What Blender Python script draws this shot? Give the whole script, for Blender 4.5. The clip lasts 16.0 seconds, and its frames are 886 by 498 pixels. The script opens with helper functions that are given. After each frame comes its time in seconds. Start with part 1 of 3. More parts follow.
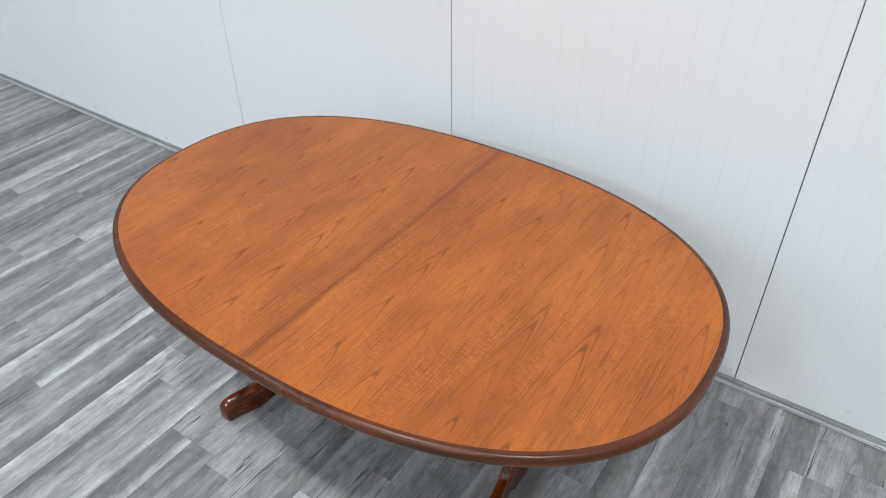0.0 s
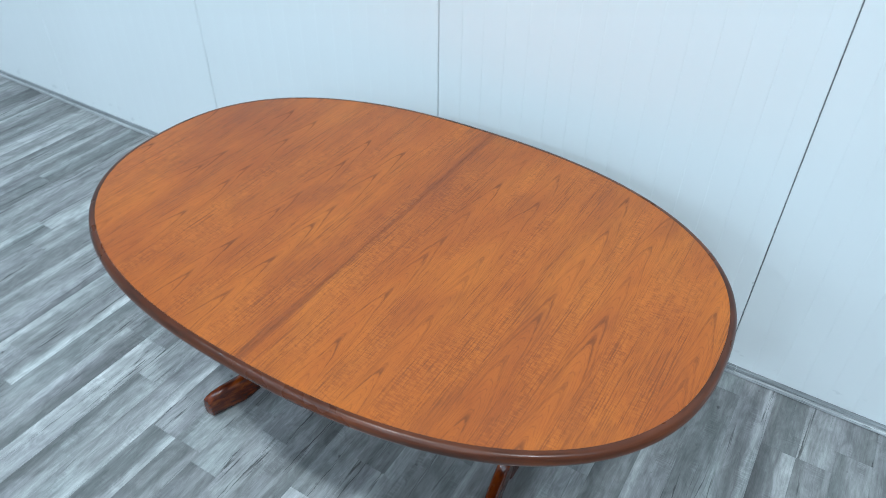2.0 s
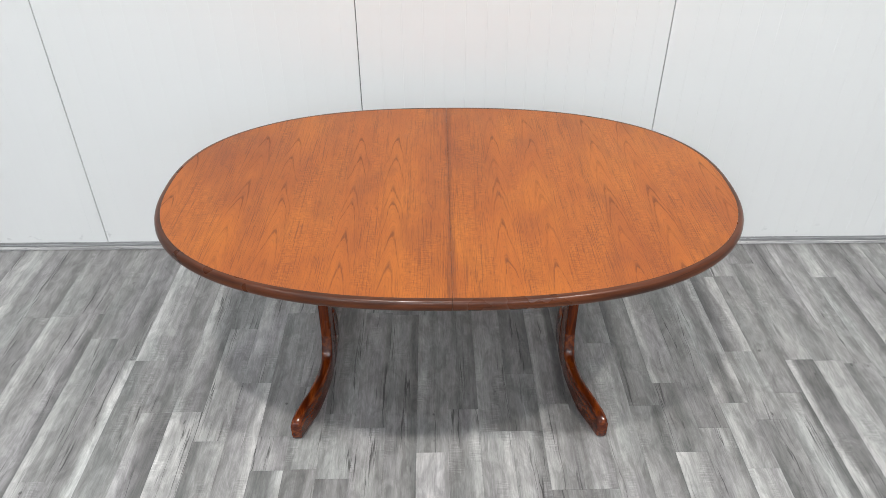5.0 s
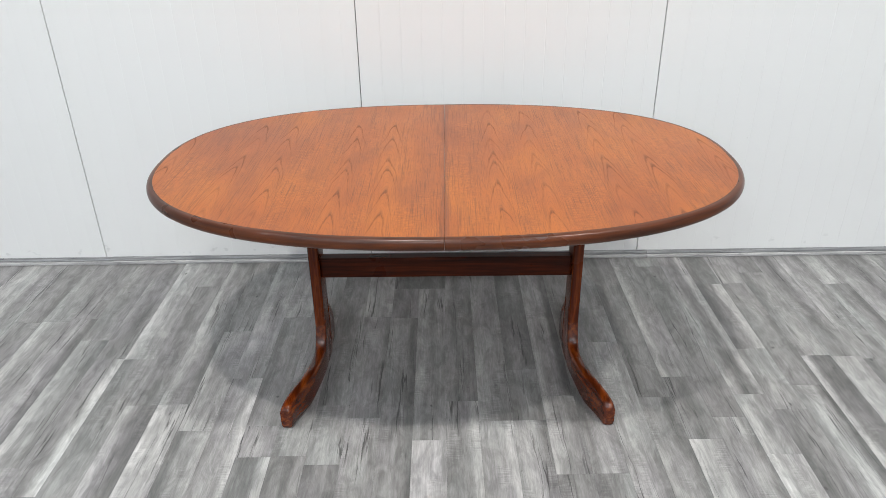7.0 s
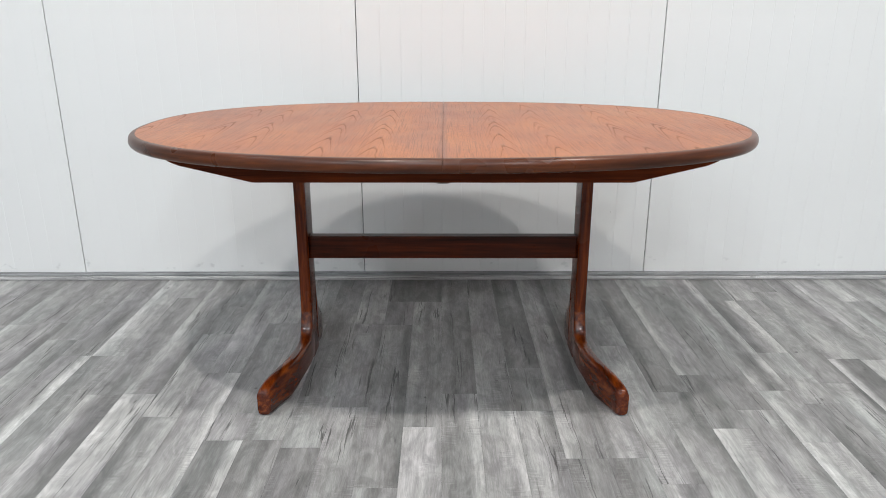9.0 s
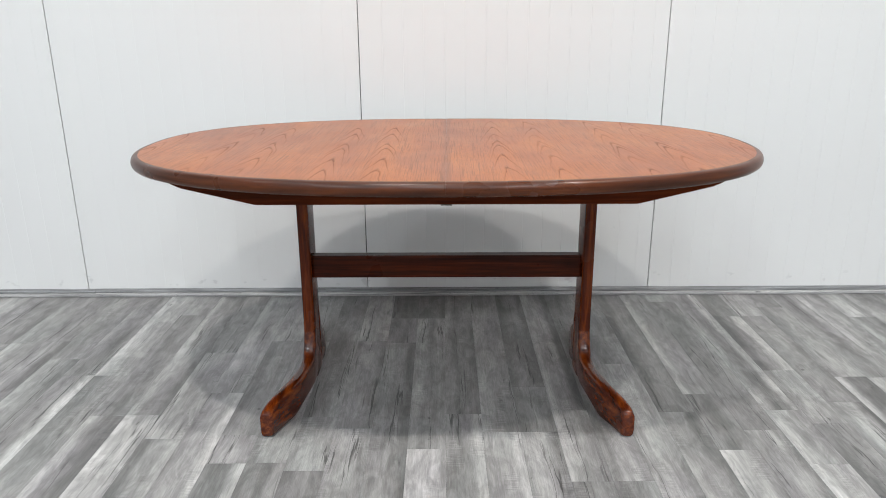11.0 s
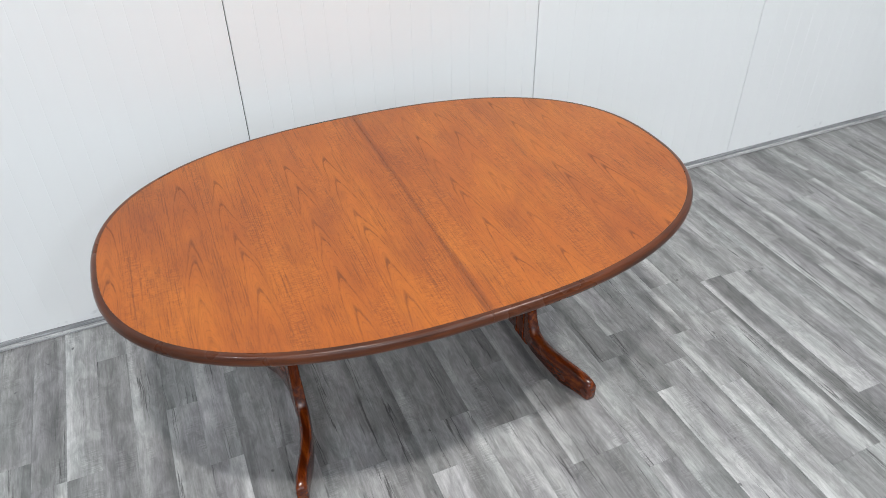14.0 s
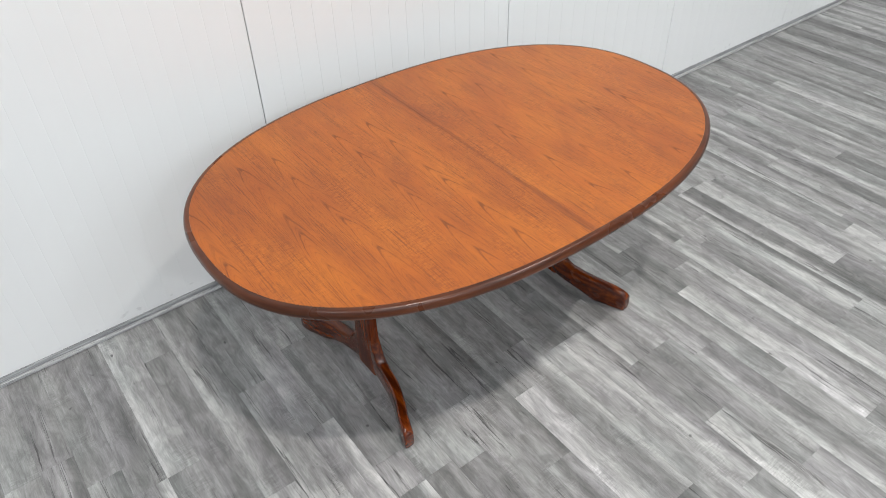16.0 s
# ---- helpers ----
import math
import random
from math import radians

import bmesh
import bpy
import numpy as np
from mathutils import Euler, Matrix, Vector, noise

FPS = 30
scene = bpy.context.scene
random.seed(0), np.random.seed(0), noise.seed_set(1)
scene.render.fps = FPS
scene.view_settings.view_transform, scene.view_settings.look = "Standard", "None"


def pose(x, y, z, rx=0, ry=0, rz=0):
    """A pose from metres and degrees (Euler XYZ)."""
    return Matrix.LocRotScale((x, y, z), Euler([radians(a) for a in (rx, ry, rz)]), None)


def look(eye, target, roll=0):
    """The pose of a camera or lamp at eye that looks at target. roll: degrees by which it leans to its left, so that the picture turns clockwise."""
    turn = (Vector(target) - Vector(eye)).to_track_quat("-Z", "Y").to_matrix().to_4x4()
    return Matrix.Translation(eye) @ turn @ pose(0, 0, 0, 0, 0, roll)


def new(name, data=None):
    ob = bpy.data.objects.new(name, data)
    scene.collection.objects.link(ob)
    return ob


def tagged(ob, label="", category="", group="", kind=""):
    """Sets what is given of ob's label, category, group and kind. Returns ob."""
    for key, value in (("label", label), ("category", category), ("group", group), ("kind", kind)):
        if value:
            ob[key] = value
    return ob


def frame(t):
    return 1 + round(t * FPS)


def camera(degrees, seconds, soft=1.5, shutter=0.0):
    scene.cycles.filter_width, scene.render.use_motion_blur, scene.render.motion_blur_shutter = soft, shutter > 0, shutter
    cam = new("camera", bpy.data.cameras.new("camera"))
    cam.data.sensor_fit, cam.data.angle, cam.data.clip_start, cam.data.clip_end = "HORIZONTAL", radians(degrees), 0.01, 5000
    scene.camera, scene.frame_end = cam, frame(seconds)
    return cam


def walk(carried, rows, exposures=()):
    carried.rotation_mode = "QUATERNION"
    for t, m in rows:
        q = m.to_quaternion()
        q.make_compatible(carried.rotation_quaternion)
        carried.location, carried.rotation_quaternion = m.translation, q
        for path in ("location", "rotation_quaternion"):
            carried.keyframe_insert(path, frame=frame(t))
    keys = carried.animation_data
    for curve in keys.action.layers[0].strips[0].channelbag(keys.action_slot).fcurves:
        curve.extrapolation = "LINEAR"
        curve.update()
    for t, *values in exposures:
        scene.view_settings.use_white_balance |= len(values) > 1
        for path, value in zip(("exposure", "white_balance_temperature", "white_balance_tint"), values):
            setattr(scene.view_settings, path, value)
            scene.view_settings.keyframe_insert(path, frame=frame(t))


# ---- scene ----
cam = camera(63.47, 16.0, soft=0.85, shutter=0.3)
PATH = [
    (0, (0.9476, -1.1461, 1.8193), (0.0397, 0.1571, 0.6038), -0.66),
    (0.5, (0.9463, -1.1107, 1.8140), (0.0228, 0.1211, 0.5375), -0.60),
    (1, (0.9517, -1.1209, 1.8215), (0.0297, 0.1149, 0.5477), -0.42),
    (1.5, (0.9431, -1.1249, 1.8185), (0.0229, 0.1164, 0.5487), -0.11),
    (2, (0.8421, -1.1358, 1.8065), (0.0409, 0.1884, 0.5399), 0.97),
    (2.5, (0.5959, -1.2676, 1.8102), (0.0621, 0.2214, 0.5863), -1.40),
    (3, (0.3440, -1.4960, 1.8212), (0.0826, 0.0871, 0.6272), -0.12),
    (3.5, (0.0635, -1.6303, 1.8044), (-0.0087, -0.0037, 0.6429), -0.45),
    (4, (-0.0544, -1.7410, 1.7949), (-0.0320, -0.1129, 0.6335), -0.21),
    (4.2, (-0.0517, -1.7886, 1.7899), (-0.0224, -0.1565, 0.6344), 0.26),
    (5, (-0.044, -1.812, 1.788), (-0.020, -0.185, 0.629), 0.0),
    (5.8, (-0.010, -1.848, 1.782), (-0.018, -0.190, 0.655), -0.5),
    (6.3, (0.0037, -1.8815, 1.6996), (-0.0107, -0.1949, 0.6248), -0.82),
    (6.5, (-0.0021, -1.9281, 1.5754), (-0.0089, -0.1767, 0.6097), -0.42),
    (7, (-0.0027, -1.9656, 1.4502), (-0.0078, -0.1918, 0.5262), -0.85),
    (7.5, (-0.0015, -1.9657, 1.4358), (0.0005, -0.1927, 0.5104), -0.54),
    (8, (0.0076, -1.9730, 1.4233), (0.0109, -0.1953, 0.5069), -0.57),
    (8.5, (0.0089, -1.9771, 1.2603), (0.0140, -0.1434, 0.4619), 0.33),
    (9, (-0.0049, -2.0029, 1.0078), (-0.0007, -0.0995, 0.3937), -0.03),
    (9.2, (-0.0068, -2.0331, 0.9108), (-0.0289, -0.0992, 0.4014), -0.12),
    (9.7, (-0.010, -2.062, 0.785), (-0.022, -0.095, 0.415), -0.2),
    (10.2, (-0.008, -2.070, 0.755), (-0.016, -0.100, 0.412), -0.2),
    (10.7, (-0.007, -2.033, 0.868), (-0.012, -0.100, 0.432), -0.3),
    (11.05, (-0.007, -1.975, 1.085), (-0.010, -0.105, 0.455), -0.3),
    (11.3, (-0.0068, -1.9497, 1.2615), (-0.0096, -0.1133, 0.4694), -0.34),
    (11.5, (-0.0038, -1.9243, 1.4039), (-0.0137, -0.1328, 0.5148), -0.34),
    (12, (-0.0097, -1.8632, 1.5357), (-0.0282, -0.1491, 0.5055), -1.17),
    (12.5, (-0.0341, -1.7977, 1.6866), (-0.0145, -0.1441, 0.5618), -1.76),
    (13, (-0.0916, -1.7261, 1.7478), (0.0328, -0.1046, 0.5836), -2.29),
    (13.5, (-0.3153, -1.5936, 1.7793), (0.0458, -0.0332, 0.5815), -2.62),
    (14, (-0.5617, -1.5844, 1.8100), (0.0540, -0.1140, 0.6022), -1.08),
    (14.5, (-0.8272, -1.5319, 1.8491), (-0.1299, -0.1147, 0.6223), -2.14),
    (15, (-1.0663, -1.4373, 1.8646), (-0.2253, -0.0811, 0.6590), -2.73),
    (15.5, (-1.1224, -1.4192, 1.8701), (-0.1980, -0.1373, 0.6445), -1.17),
    (16, (-1.1390, -1.4291, 1.8573), (-0.2341, -0.1911, 0.5733), -1.79),
]
EXPOSURES = [(0, -0.12, 6130, 8), (0.5, -0.13, 6130, 8), (1.6, -0.11, 6130, 7), (2, -0.10, 5200, -3), (2.4, -0.24, 4590, -11.5), (2.8, -0.26, 4468, -15.5), (3.3, -0.27, 4600, -12.5), (4, -0.15, 5300, -2.5),
             (4.2, -0.18, 5764, 3.5), (5, -0.02, 6500, 10), (13, -0.02, 6500, 10), (13.5, -0.03, 6290, 9.5), (14.1, -0.04, 6290, 9.5), (14.7, -0.02, 6450, 10), (16, -0.04, 6500, 10)]
walk(cam, [(t, look(eye, target, roll)) for t, eye, target, roll in PATH], EXPOSURES)

# ---- light: square LED high-bay panels under a six metre ceiling, plus an added far fill row ----
ROOM_W, ROOM_E, ROOM_S, ROOM_N, ROOM_H = -6.5, 7.4, -9.6, 0.7274, 5.7


def high_bay(x, y, watts, color, size=0.2):
    data = bpy.data.lights.new("high_bay_light", "AREA")
    data.shape, data.size, data.energy, data.color = "SQUARE", size, watts, color
    ob = new("high_bay_light", data)
    ob.matrix_world = pose(x, y, ROOM_H - 0.06)
    return ob


# The row at y -8.6 is added fill that reaches the wall under the table.
for lamp_x, lamp_y, watts in ((-3.5, -2.04, 74), (-0.63, -2.04, 144), (2.24, -2.04, 137), (5.11, -2.04, 48), (-3.5, -5.3, 44), (-0.63, -5.3, 34), (2.24, -5.3, 32),
                              (-3.5, -8.6, 150), (-0.63, -8.6, 150), (2.24, -8.6, 150)):
    high_bay(lamp_x, lamp_y, watts, (1.02, 1.0, 0.945) if lamp_y > -3 and watts > 100 else (0.92, 1.0, 1.05))

world = bpy.data.worlds.new("world")
scene.world = world
world.use_nodes = True
world.node_tree.nodes["Background"].inputs[0].default_value = (0.9, 0.95, 1.0, 1)
world.node_tree.nodes["Background"].inputs[1].default_value = 0.0


# ---- materials ----
class Graph:
    """A short way to write node materials."""

    def __init__(self, name):
        self.mat = bpy.data.materials.new(name)
        self.mat.use_nodes = True
        self.tree = self.mat.node_tree
        self.bsdf = self.tree.nodes["Principled BSDF"]

    def node(self, kind, **props):
        n = self.tree.nodes.new(kind)
        for k, v in props.items():
            if k == "operation":
                n.operation = v
            elif k == "blend_type":
                n.blend_type = v
            elif k == "data_type":
                n.data_type = v
            elif k == "noise_dimensions":
                n.noise_dimensions = v
        return n

    def link(self, a, b):
        if isinstance(a, bpy.types.NodeSocket):
            self.tree.links.new(a, b)
        else:
            b.default_value = a

    def math(self, op, a, b=0.0, c=None):
        n = self.node("ShaderNodeMath", operation=op)
        self.link(a, n.inputs[0])
        self.link(b, n.inputs[1])
        if c is not None:
            self.link(c, n.inputs[2])
        return n.outputs[0]

    def coords(self):
        n = self.node("ShaderNodeTexCoord")
        s = self.node("ShaderNodeSeparateXYZ")
        self.link(n.outputs["Object"], s.inputs[0])
        return n.outputs["Object"], s.outputs[0], s.outputs[1], s.outputs[2]

    def xyz(self, x, y, z):
        n = self.node("ShaderNodeCombineXYZ")
        for k, v in enumerate((x, y, z)):
            self.link(v, n.inputs[k])
        return n.outputs[0]

    def noise(self, vec, scale, detail=3.0, rough=0.55, distortion=0.0):
        n = self.node("ShaderNodeTexNoise")
        self.link(vec, n.inputs["Vector"])
        n.inputs["Scale"].default_value = scale
        n.inputs["Detail"].default_value = detail
        n.inputs["Roughness"].default_value = rough
        n.inputs["Distortion"].default_value = distortion
        return n.outputs["Fac"]

    def ramp(self, fac, stops):
        n = self.node("ShaderNodeValToRGB")
        self.link(fac, n.inputs[0])
        els = n.color_ramp.elements
        while len(els) < len(stops):
            els.new(0.5)
        for e, (p, col) in zip(els, stops):
            e.position = p
            e.color = (*col, 1) if isinstance(col, tuple) else (col, col, col, 1)
        return n.outputs[0]

    def smooth(self, v, lo, hi, a=0.0, b=1.0):
        n = self.node("ShaderNodeMapRange")
        n.interpolation_type = "SMOOTHSTEP"
        self.link(v, n.inputs[0])
        for k, q in enumerate((lo, hi, a, b)):
            self.link(q, n.inputs[k + 1])
        return n.outputs[0]

    def mix(self, fac, a, b, blend="MIX"):
        n = self.node("ShaderNodeMix", data_type="RGBA", blend_type=blend)
        self.link(fac, n.inputs[0])
        for k, v in ((6, a), (7, b)):
            if isinstance(v, tuple):
                v = (*v, 1)
            self.link(v, n.inputs[k])
        return n.outputs[2]

    def bump(self, height, strength, distance=0.001):
        n = self.node("ShaderNodeBump")
        n.inputs["Strength"].default_value = strength
        n.inputs["Distance"].default_value = distance
        self.link(height, n.inputs["Height"])
        self.link(n.outputs[0], self.bsdf.inputs["Normal"])

    def out(self, color=None, rough=None, spec=None, coat=0.0, coat_rough=0.1, metal=0.0):
        if color is not None:
            self.link((*color, 1) if isinstance(color, tuple) else color, self.bsdf.inputs["Base Color"])
        if rough is not None:
            self.link(rough, self.bsdf.inputs["Roughness"])
        if spec is not None:
            self.bsdf.inputs["Specular IOR Level"].default_value = spec
        self.bsdf.inputs["Coat Weight"].default_value = coat
        self.bsdf.inputs["Coat Roughness"].default_value = coat_rough
        self.bsdf.inputs["Metallic"].default_value = metal
        return self.mat


LEAF = 0.157


def teak_veneer(name, mirror_x, seed, rings):
    """Book-matched teak veneer: leaves mirrored about mirror_x, cathedral flames that point to +y."""
    g = Graph(name)
    vec, x, y, z = g.coords()
    wob = g.noise(g.xyz(g.math("MULTIPLY", x, 1.2), g.math("MULTIPLY", y, 0.9), seed), 3.2, 2)
    rel = g.math("SUBTRACT", x, mirror_x)
    fold = g.math("PINGPONG", rel, LEAF)
    pair = g.math("FLOOR", g.math("DIVIDE", g.math("ADD", rel, LEAF), 2 * LEAF))
    side = g.math("SIGN", rel)
    axis = g.math("ADD", 0.058, g.math("MULTIPLY", g.math("SUBTRACT", wob, 0.5), 0.055))
    au = g.math("ABSOLUTE", g.math("SUBTRACT", fold, axis))
    # flames: level lines of f rise to a point on the axis and trail off along the grain
    nose = g.math("SUBTRACT", g.math("SQRT", g.math("ADD", g.math("MULTIPLY", au, au), 0.00012)), 0.01095)
    curve = g.math("ADD", g.math("MULTIPLY", nose, 7.0), g.math("MULTIPLY", g.math("MULTIPLY", au, au), 30.0))
    slope = g.math("ADD", 5.0, g.math("MULTIPLY", au, 60.0))
    steep = g.math("SQRT", g.math("ADD", g.math("MULTIPLY", slope, slope), 1.0))
    wav = g.noise(g.xyz(g.math("MULTIPLY", fold, 16.0), g.math("MULTIPLY", y, 4.0), g.math("ADD", g.math("MULTIPLY", pair, 0.35), seed)), 1.0, 3, 0.6)
    rag = g.noise(g.xyz(g.math("MULTIPLY", x, 300.0), g.math("MULTIPLY", y, 30.0), seed), 1.0, 1, 0.5)
    f = g.math("ADD", g.math("ADD", y, curve), g.math("MULTIPLY", g.math("SUBTRACT", wav, 0.5), 0.085))
    f = g.math("ADD", f, g.math("ADD", g.math("MULTIPLY", g.math("SUBTRACT", pair, 0.5), 0.012), g.math("MULTIPLY", side, 0.008)))
    f = g.math("ADD", f, g.math("MULTIPLY", g.math("SUBTRACT", rag, 0.5), 0.013))
    along = g.math("DIVIDE", g.math("ADD", f, 0.6), 1.6)

    def at_rings(*shape):
        """A profile along the grain, repeated at each ring; shape gives (metres past the ring, value)."""
        return g.ramp(along, [((r + d + 0.6) / 1.6, v) for r in rings for d, v in shape])

    ring_strength = g.smooth(g.noise(g.xyz(g.math("MULTIPLY", pair, 3.3), g.math("MULTIPLY", f, 5.5), g.math("ADD", g.math("MULTIPLY", side, 2.1), seed)), 1.0, 1.0), 0.36, 0.60, 0.40, 1.0)
    line = g.math("MULTIPLY", at_rings((-0.012, 0.0), (-0.004, 1.0), (0.003, 0.9), (0.019, 0.0)), ring_strength)
    tail = at_rings((-0.002, 0.0), (0.004, 1.0), (0.016, 0.8), (0.042, 0.0))
    jitter = g.noise(g.xyz(seed, f, 0.4), 5.0, 1.0)
    ph = g.math("ADD", g.math("MULTIPLY", f, 33.0), g.math("MULTIPLY", jitter, 2.2))
    off = g.math("ABSOLUTE", g.math("SUBTRACT", g.math("FRACT", ph), 0.5))
    line2 = g.smooth(g.math("DIVIDE", g.math("DIVIDE", off, 33.0), steep), 0.0008, 0.00016)
    broken = g.smooth(g.noise(g.xyz(g.math("MULTIPLY", x, 260.0), g.math("MULTIPLY", y, 26.0), seed + 9.0), 1.0, 2.0), 0.34, 0.52, 0.35, 1.0)
    pores = g.noise(g.xyz(g.math("MULTIPLY", x, 400.0), g.math("MULTIPLY", y, 6.5), seed), 1.0, 2.0, 0.5)
    pore_zone = g.noise(g.xyz(g.math("MULTIPLY", x, 30.0), g.math("MULTIPLY", y, 3.0), seed + 4.0), 1.0, 2.0)
    streaks = g.noise(g.xyz(g.math("MULTIPLY", x, 150.0), g.math("MULTIPLY", y, 3.4), seed + 2.0), 1.0, 2.0, 0.6)
    bands = g.noise(g.xyz(g.math("MULTIPLY", x, 20.0), g.math("MULTIPLY", y, 1.3), seed + 6.0), 1.0, 3.0, 0.6)
    fleck = g.noise(g.xyz(g.math("MULTIPLY", x, 60.0), g.math("MULTIPLY", y, 265.0), seed), 1.0, 1.0, 0.5)
    fleck_zone = g.math("MULTIPLY", g.smooth(au, 0.022, 0.050, 0.15, 1.0), g.smooth(g.noise(g.xyz(g.math("MULTIPLY", x, 9.0), g.math("MULTIPLY", y, 4.0), seed + 7.0), 1.0, 1.0), 0.42, 0.60))
    tone = g.noise(g.xyz(g.math("MULTIPLY", x, 5.0), g.math("MULTIPLY", y, 2.2), seed), 1.0, 3.0)
    base = g.ramp(tone, [(0.3, (0.308, 0.0700, 0.0050)), (0.5, (0.400, 0.1000, 0.0060)), (0.72, (0.480, 0.136, 0.0078))])
    dark = (0.075, 0.0155, 0.0045)
    brown = (0.185, 0.043, 0.007)
    col = g.mix(g.smooth(bands, 0.46, 0.74, 0.0, 0.24), base, brown)
    # brown heartwood along the joint of the two halves
    edge = g.math("ADD", g.math("ABSOLUTE", x), g.math("MULTIPLY", g.math("SUBTRACT", wob, 0.5), 0.03))
    col = g.mix(g.smooth(edge, 0.017, 0.002, 0.0, 0.66), col, brown)
    col = g.mix(g.smooth(streaks, 0.46, 0.66, 0.0, 0.16), col, brown)
    col = g.mix(g.math("MULTIPLY", fleck_zone, g.smooth(fleck, 0.48, 0.60, 0.0, 0.29)), col, (0.56, 0.165, 0.016))
    col = g.mix(g.math("MULTIPLY", fleck_zone, g.smooth(fleck, 0.46, 0.36, 0.0, 0.25)), col, brown)
    col = g.mix(g.math("MULTIPLY", g.smooth(pores, 0.54, 0.61), g.math("MULTIPLY", g.smooth(au, 0.014, 0.040, 0.35, 1.0), g.smooth(pore_zone, 0.36, 0.6, 0.18, 0.47))), col, dark)
    ticks = g.noise(g.xyz(g.math("MULTIPLY", x, 520.0), g.math("MULTIPLY", y, 34.0), seed + 5.0), 1.0, 1.0, 0.5)
    col = g.mix(g.math("MULTIPLY", g.smooth(ticks, 0.56, 0.66, 0.0, 0.30), g.smooth(au, 0.012, 0.035, 0.25, 1.0)), col, dark)
    col = g.mix(g.math("MULTIPLY", g.math("MULTIPLY", line2, broken), 0.26), col, dark)
    # a dark stain runs on past the point of each flame
    tip = g.math("MULTIPLY", g.smooth(au, 0.0085, 0.0015), tail)
    col = g.mix(g.math("MULTIPLY", g.math("MULTIPLY", tip, ring_strength), 0.38), col, dark)
    flame = g.math("MULTIPLY", g.math("MULTIPLY", line, broken), g.smooth(au, 0.040, 0.009, 0.08, 0.66))
    col = g.mix(flame, col, dark)
    patch = g.noise(g.xyz(g.math("MULTIPLY", x, 11.0), g.math("MULTIPLY", y, 5.0), seed + 8.0), 1.0, 3.0, 0.6)
    col = g.mix(g.smooth(patch, 0.52, 0.72, 0.0, 0.32), col, brown)
    smudge = g.noise(g.xyz(g.math("MULTIPLY", x, 26.0), g.math("MULTIPLY", y, 9.0), seed + 3.0), 1.0, 2.0)
    col = g.mix(g.smooth(smudge, 0.64, 0.80, 0.0, 0.25), col, dark)
    g.bump(g.math("MULTIPLY", pores, -1.0), 0.03, 0.0004)
    # the lacquer is thin over the open grain
    open_grain = g.math("ADD", g.math("MULTIPLY", flame, 0.28), g.smooth(pores, 0.54, 0.62, 0.0, 0.03))
    rough = g.math("ADD", g.smooth(g.noise(vec, 7.0, 3), 0.3, 0.7, 0.28, 0.31), open_grain)
    return g.out(col, rough, 0.44)


def solid_teak(name, light, mid, dark, along, coat, rough, spec=0.3, bent=False):
    """Oiled or lacquered solid teak with its grain along one axis (0 x, 1 y, 2 z), or bent round the oval."""
    g = Graph(name)
    vec, x, y, z = g.coords()
    if bent:
        x, y, along = g.math("MULTIPLY", g.math("ARCTAN2", y, x), 0.68), 0.0, 0
    k = [60.0, 60.0, 60.0]
    k[along] = 3.0
    p = [g.math("MULTIPLY", a, b) for a, b in zip((x, y, z), k)]
    grain = g.noise(g.xyz(*p), 1.0, 4, 0.6, 0.25)
    k = [420.0, 420.0, 420.0]
    k[along] = 12.0
    p = [g.math("MULTIPLY", a, b) for a, b in zip((x, y, z), k)]
    pores = g.noise(g.xyz(*p), 1.0, 2, 0.5)
    cloud = g.noise(vec, 6.0, 3)
    col = g.ramp(grain, [(0.24, dark), (0.48, mid), (0.74, light)])
    col = g.mix(g.smooth(cloud, 0.35, 0.7, 0.0, 0.20), col, dark)
    col = g.mix(g.smooth(pores, 0.55, 0.72, 0.0, 0.45), col, tuple(c * 0.45 for c in dark))
    g.bump(pores, 0.05, 0.0003)
    return g.out(col, g.smooth(cloud, 0.3, 0.7, rough - 0.05, rough + 0.06), spec, coat, 0.14)


STRIP, ORIGIN = 0.0997, -0.005


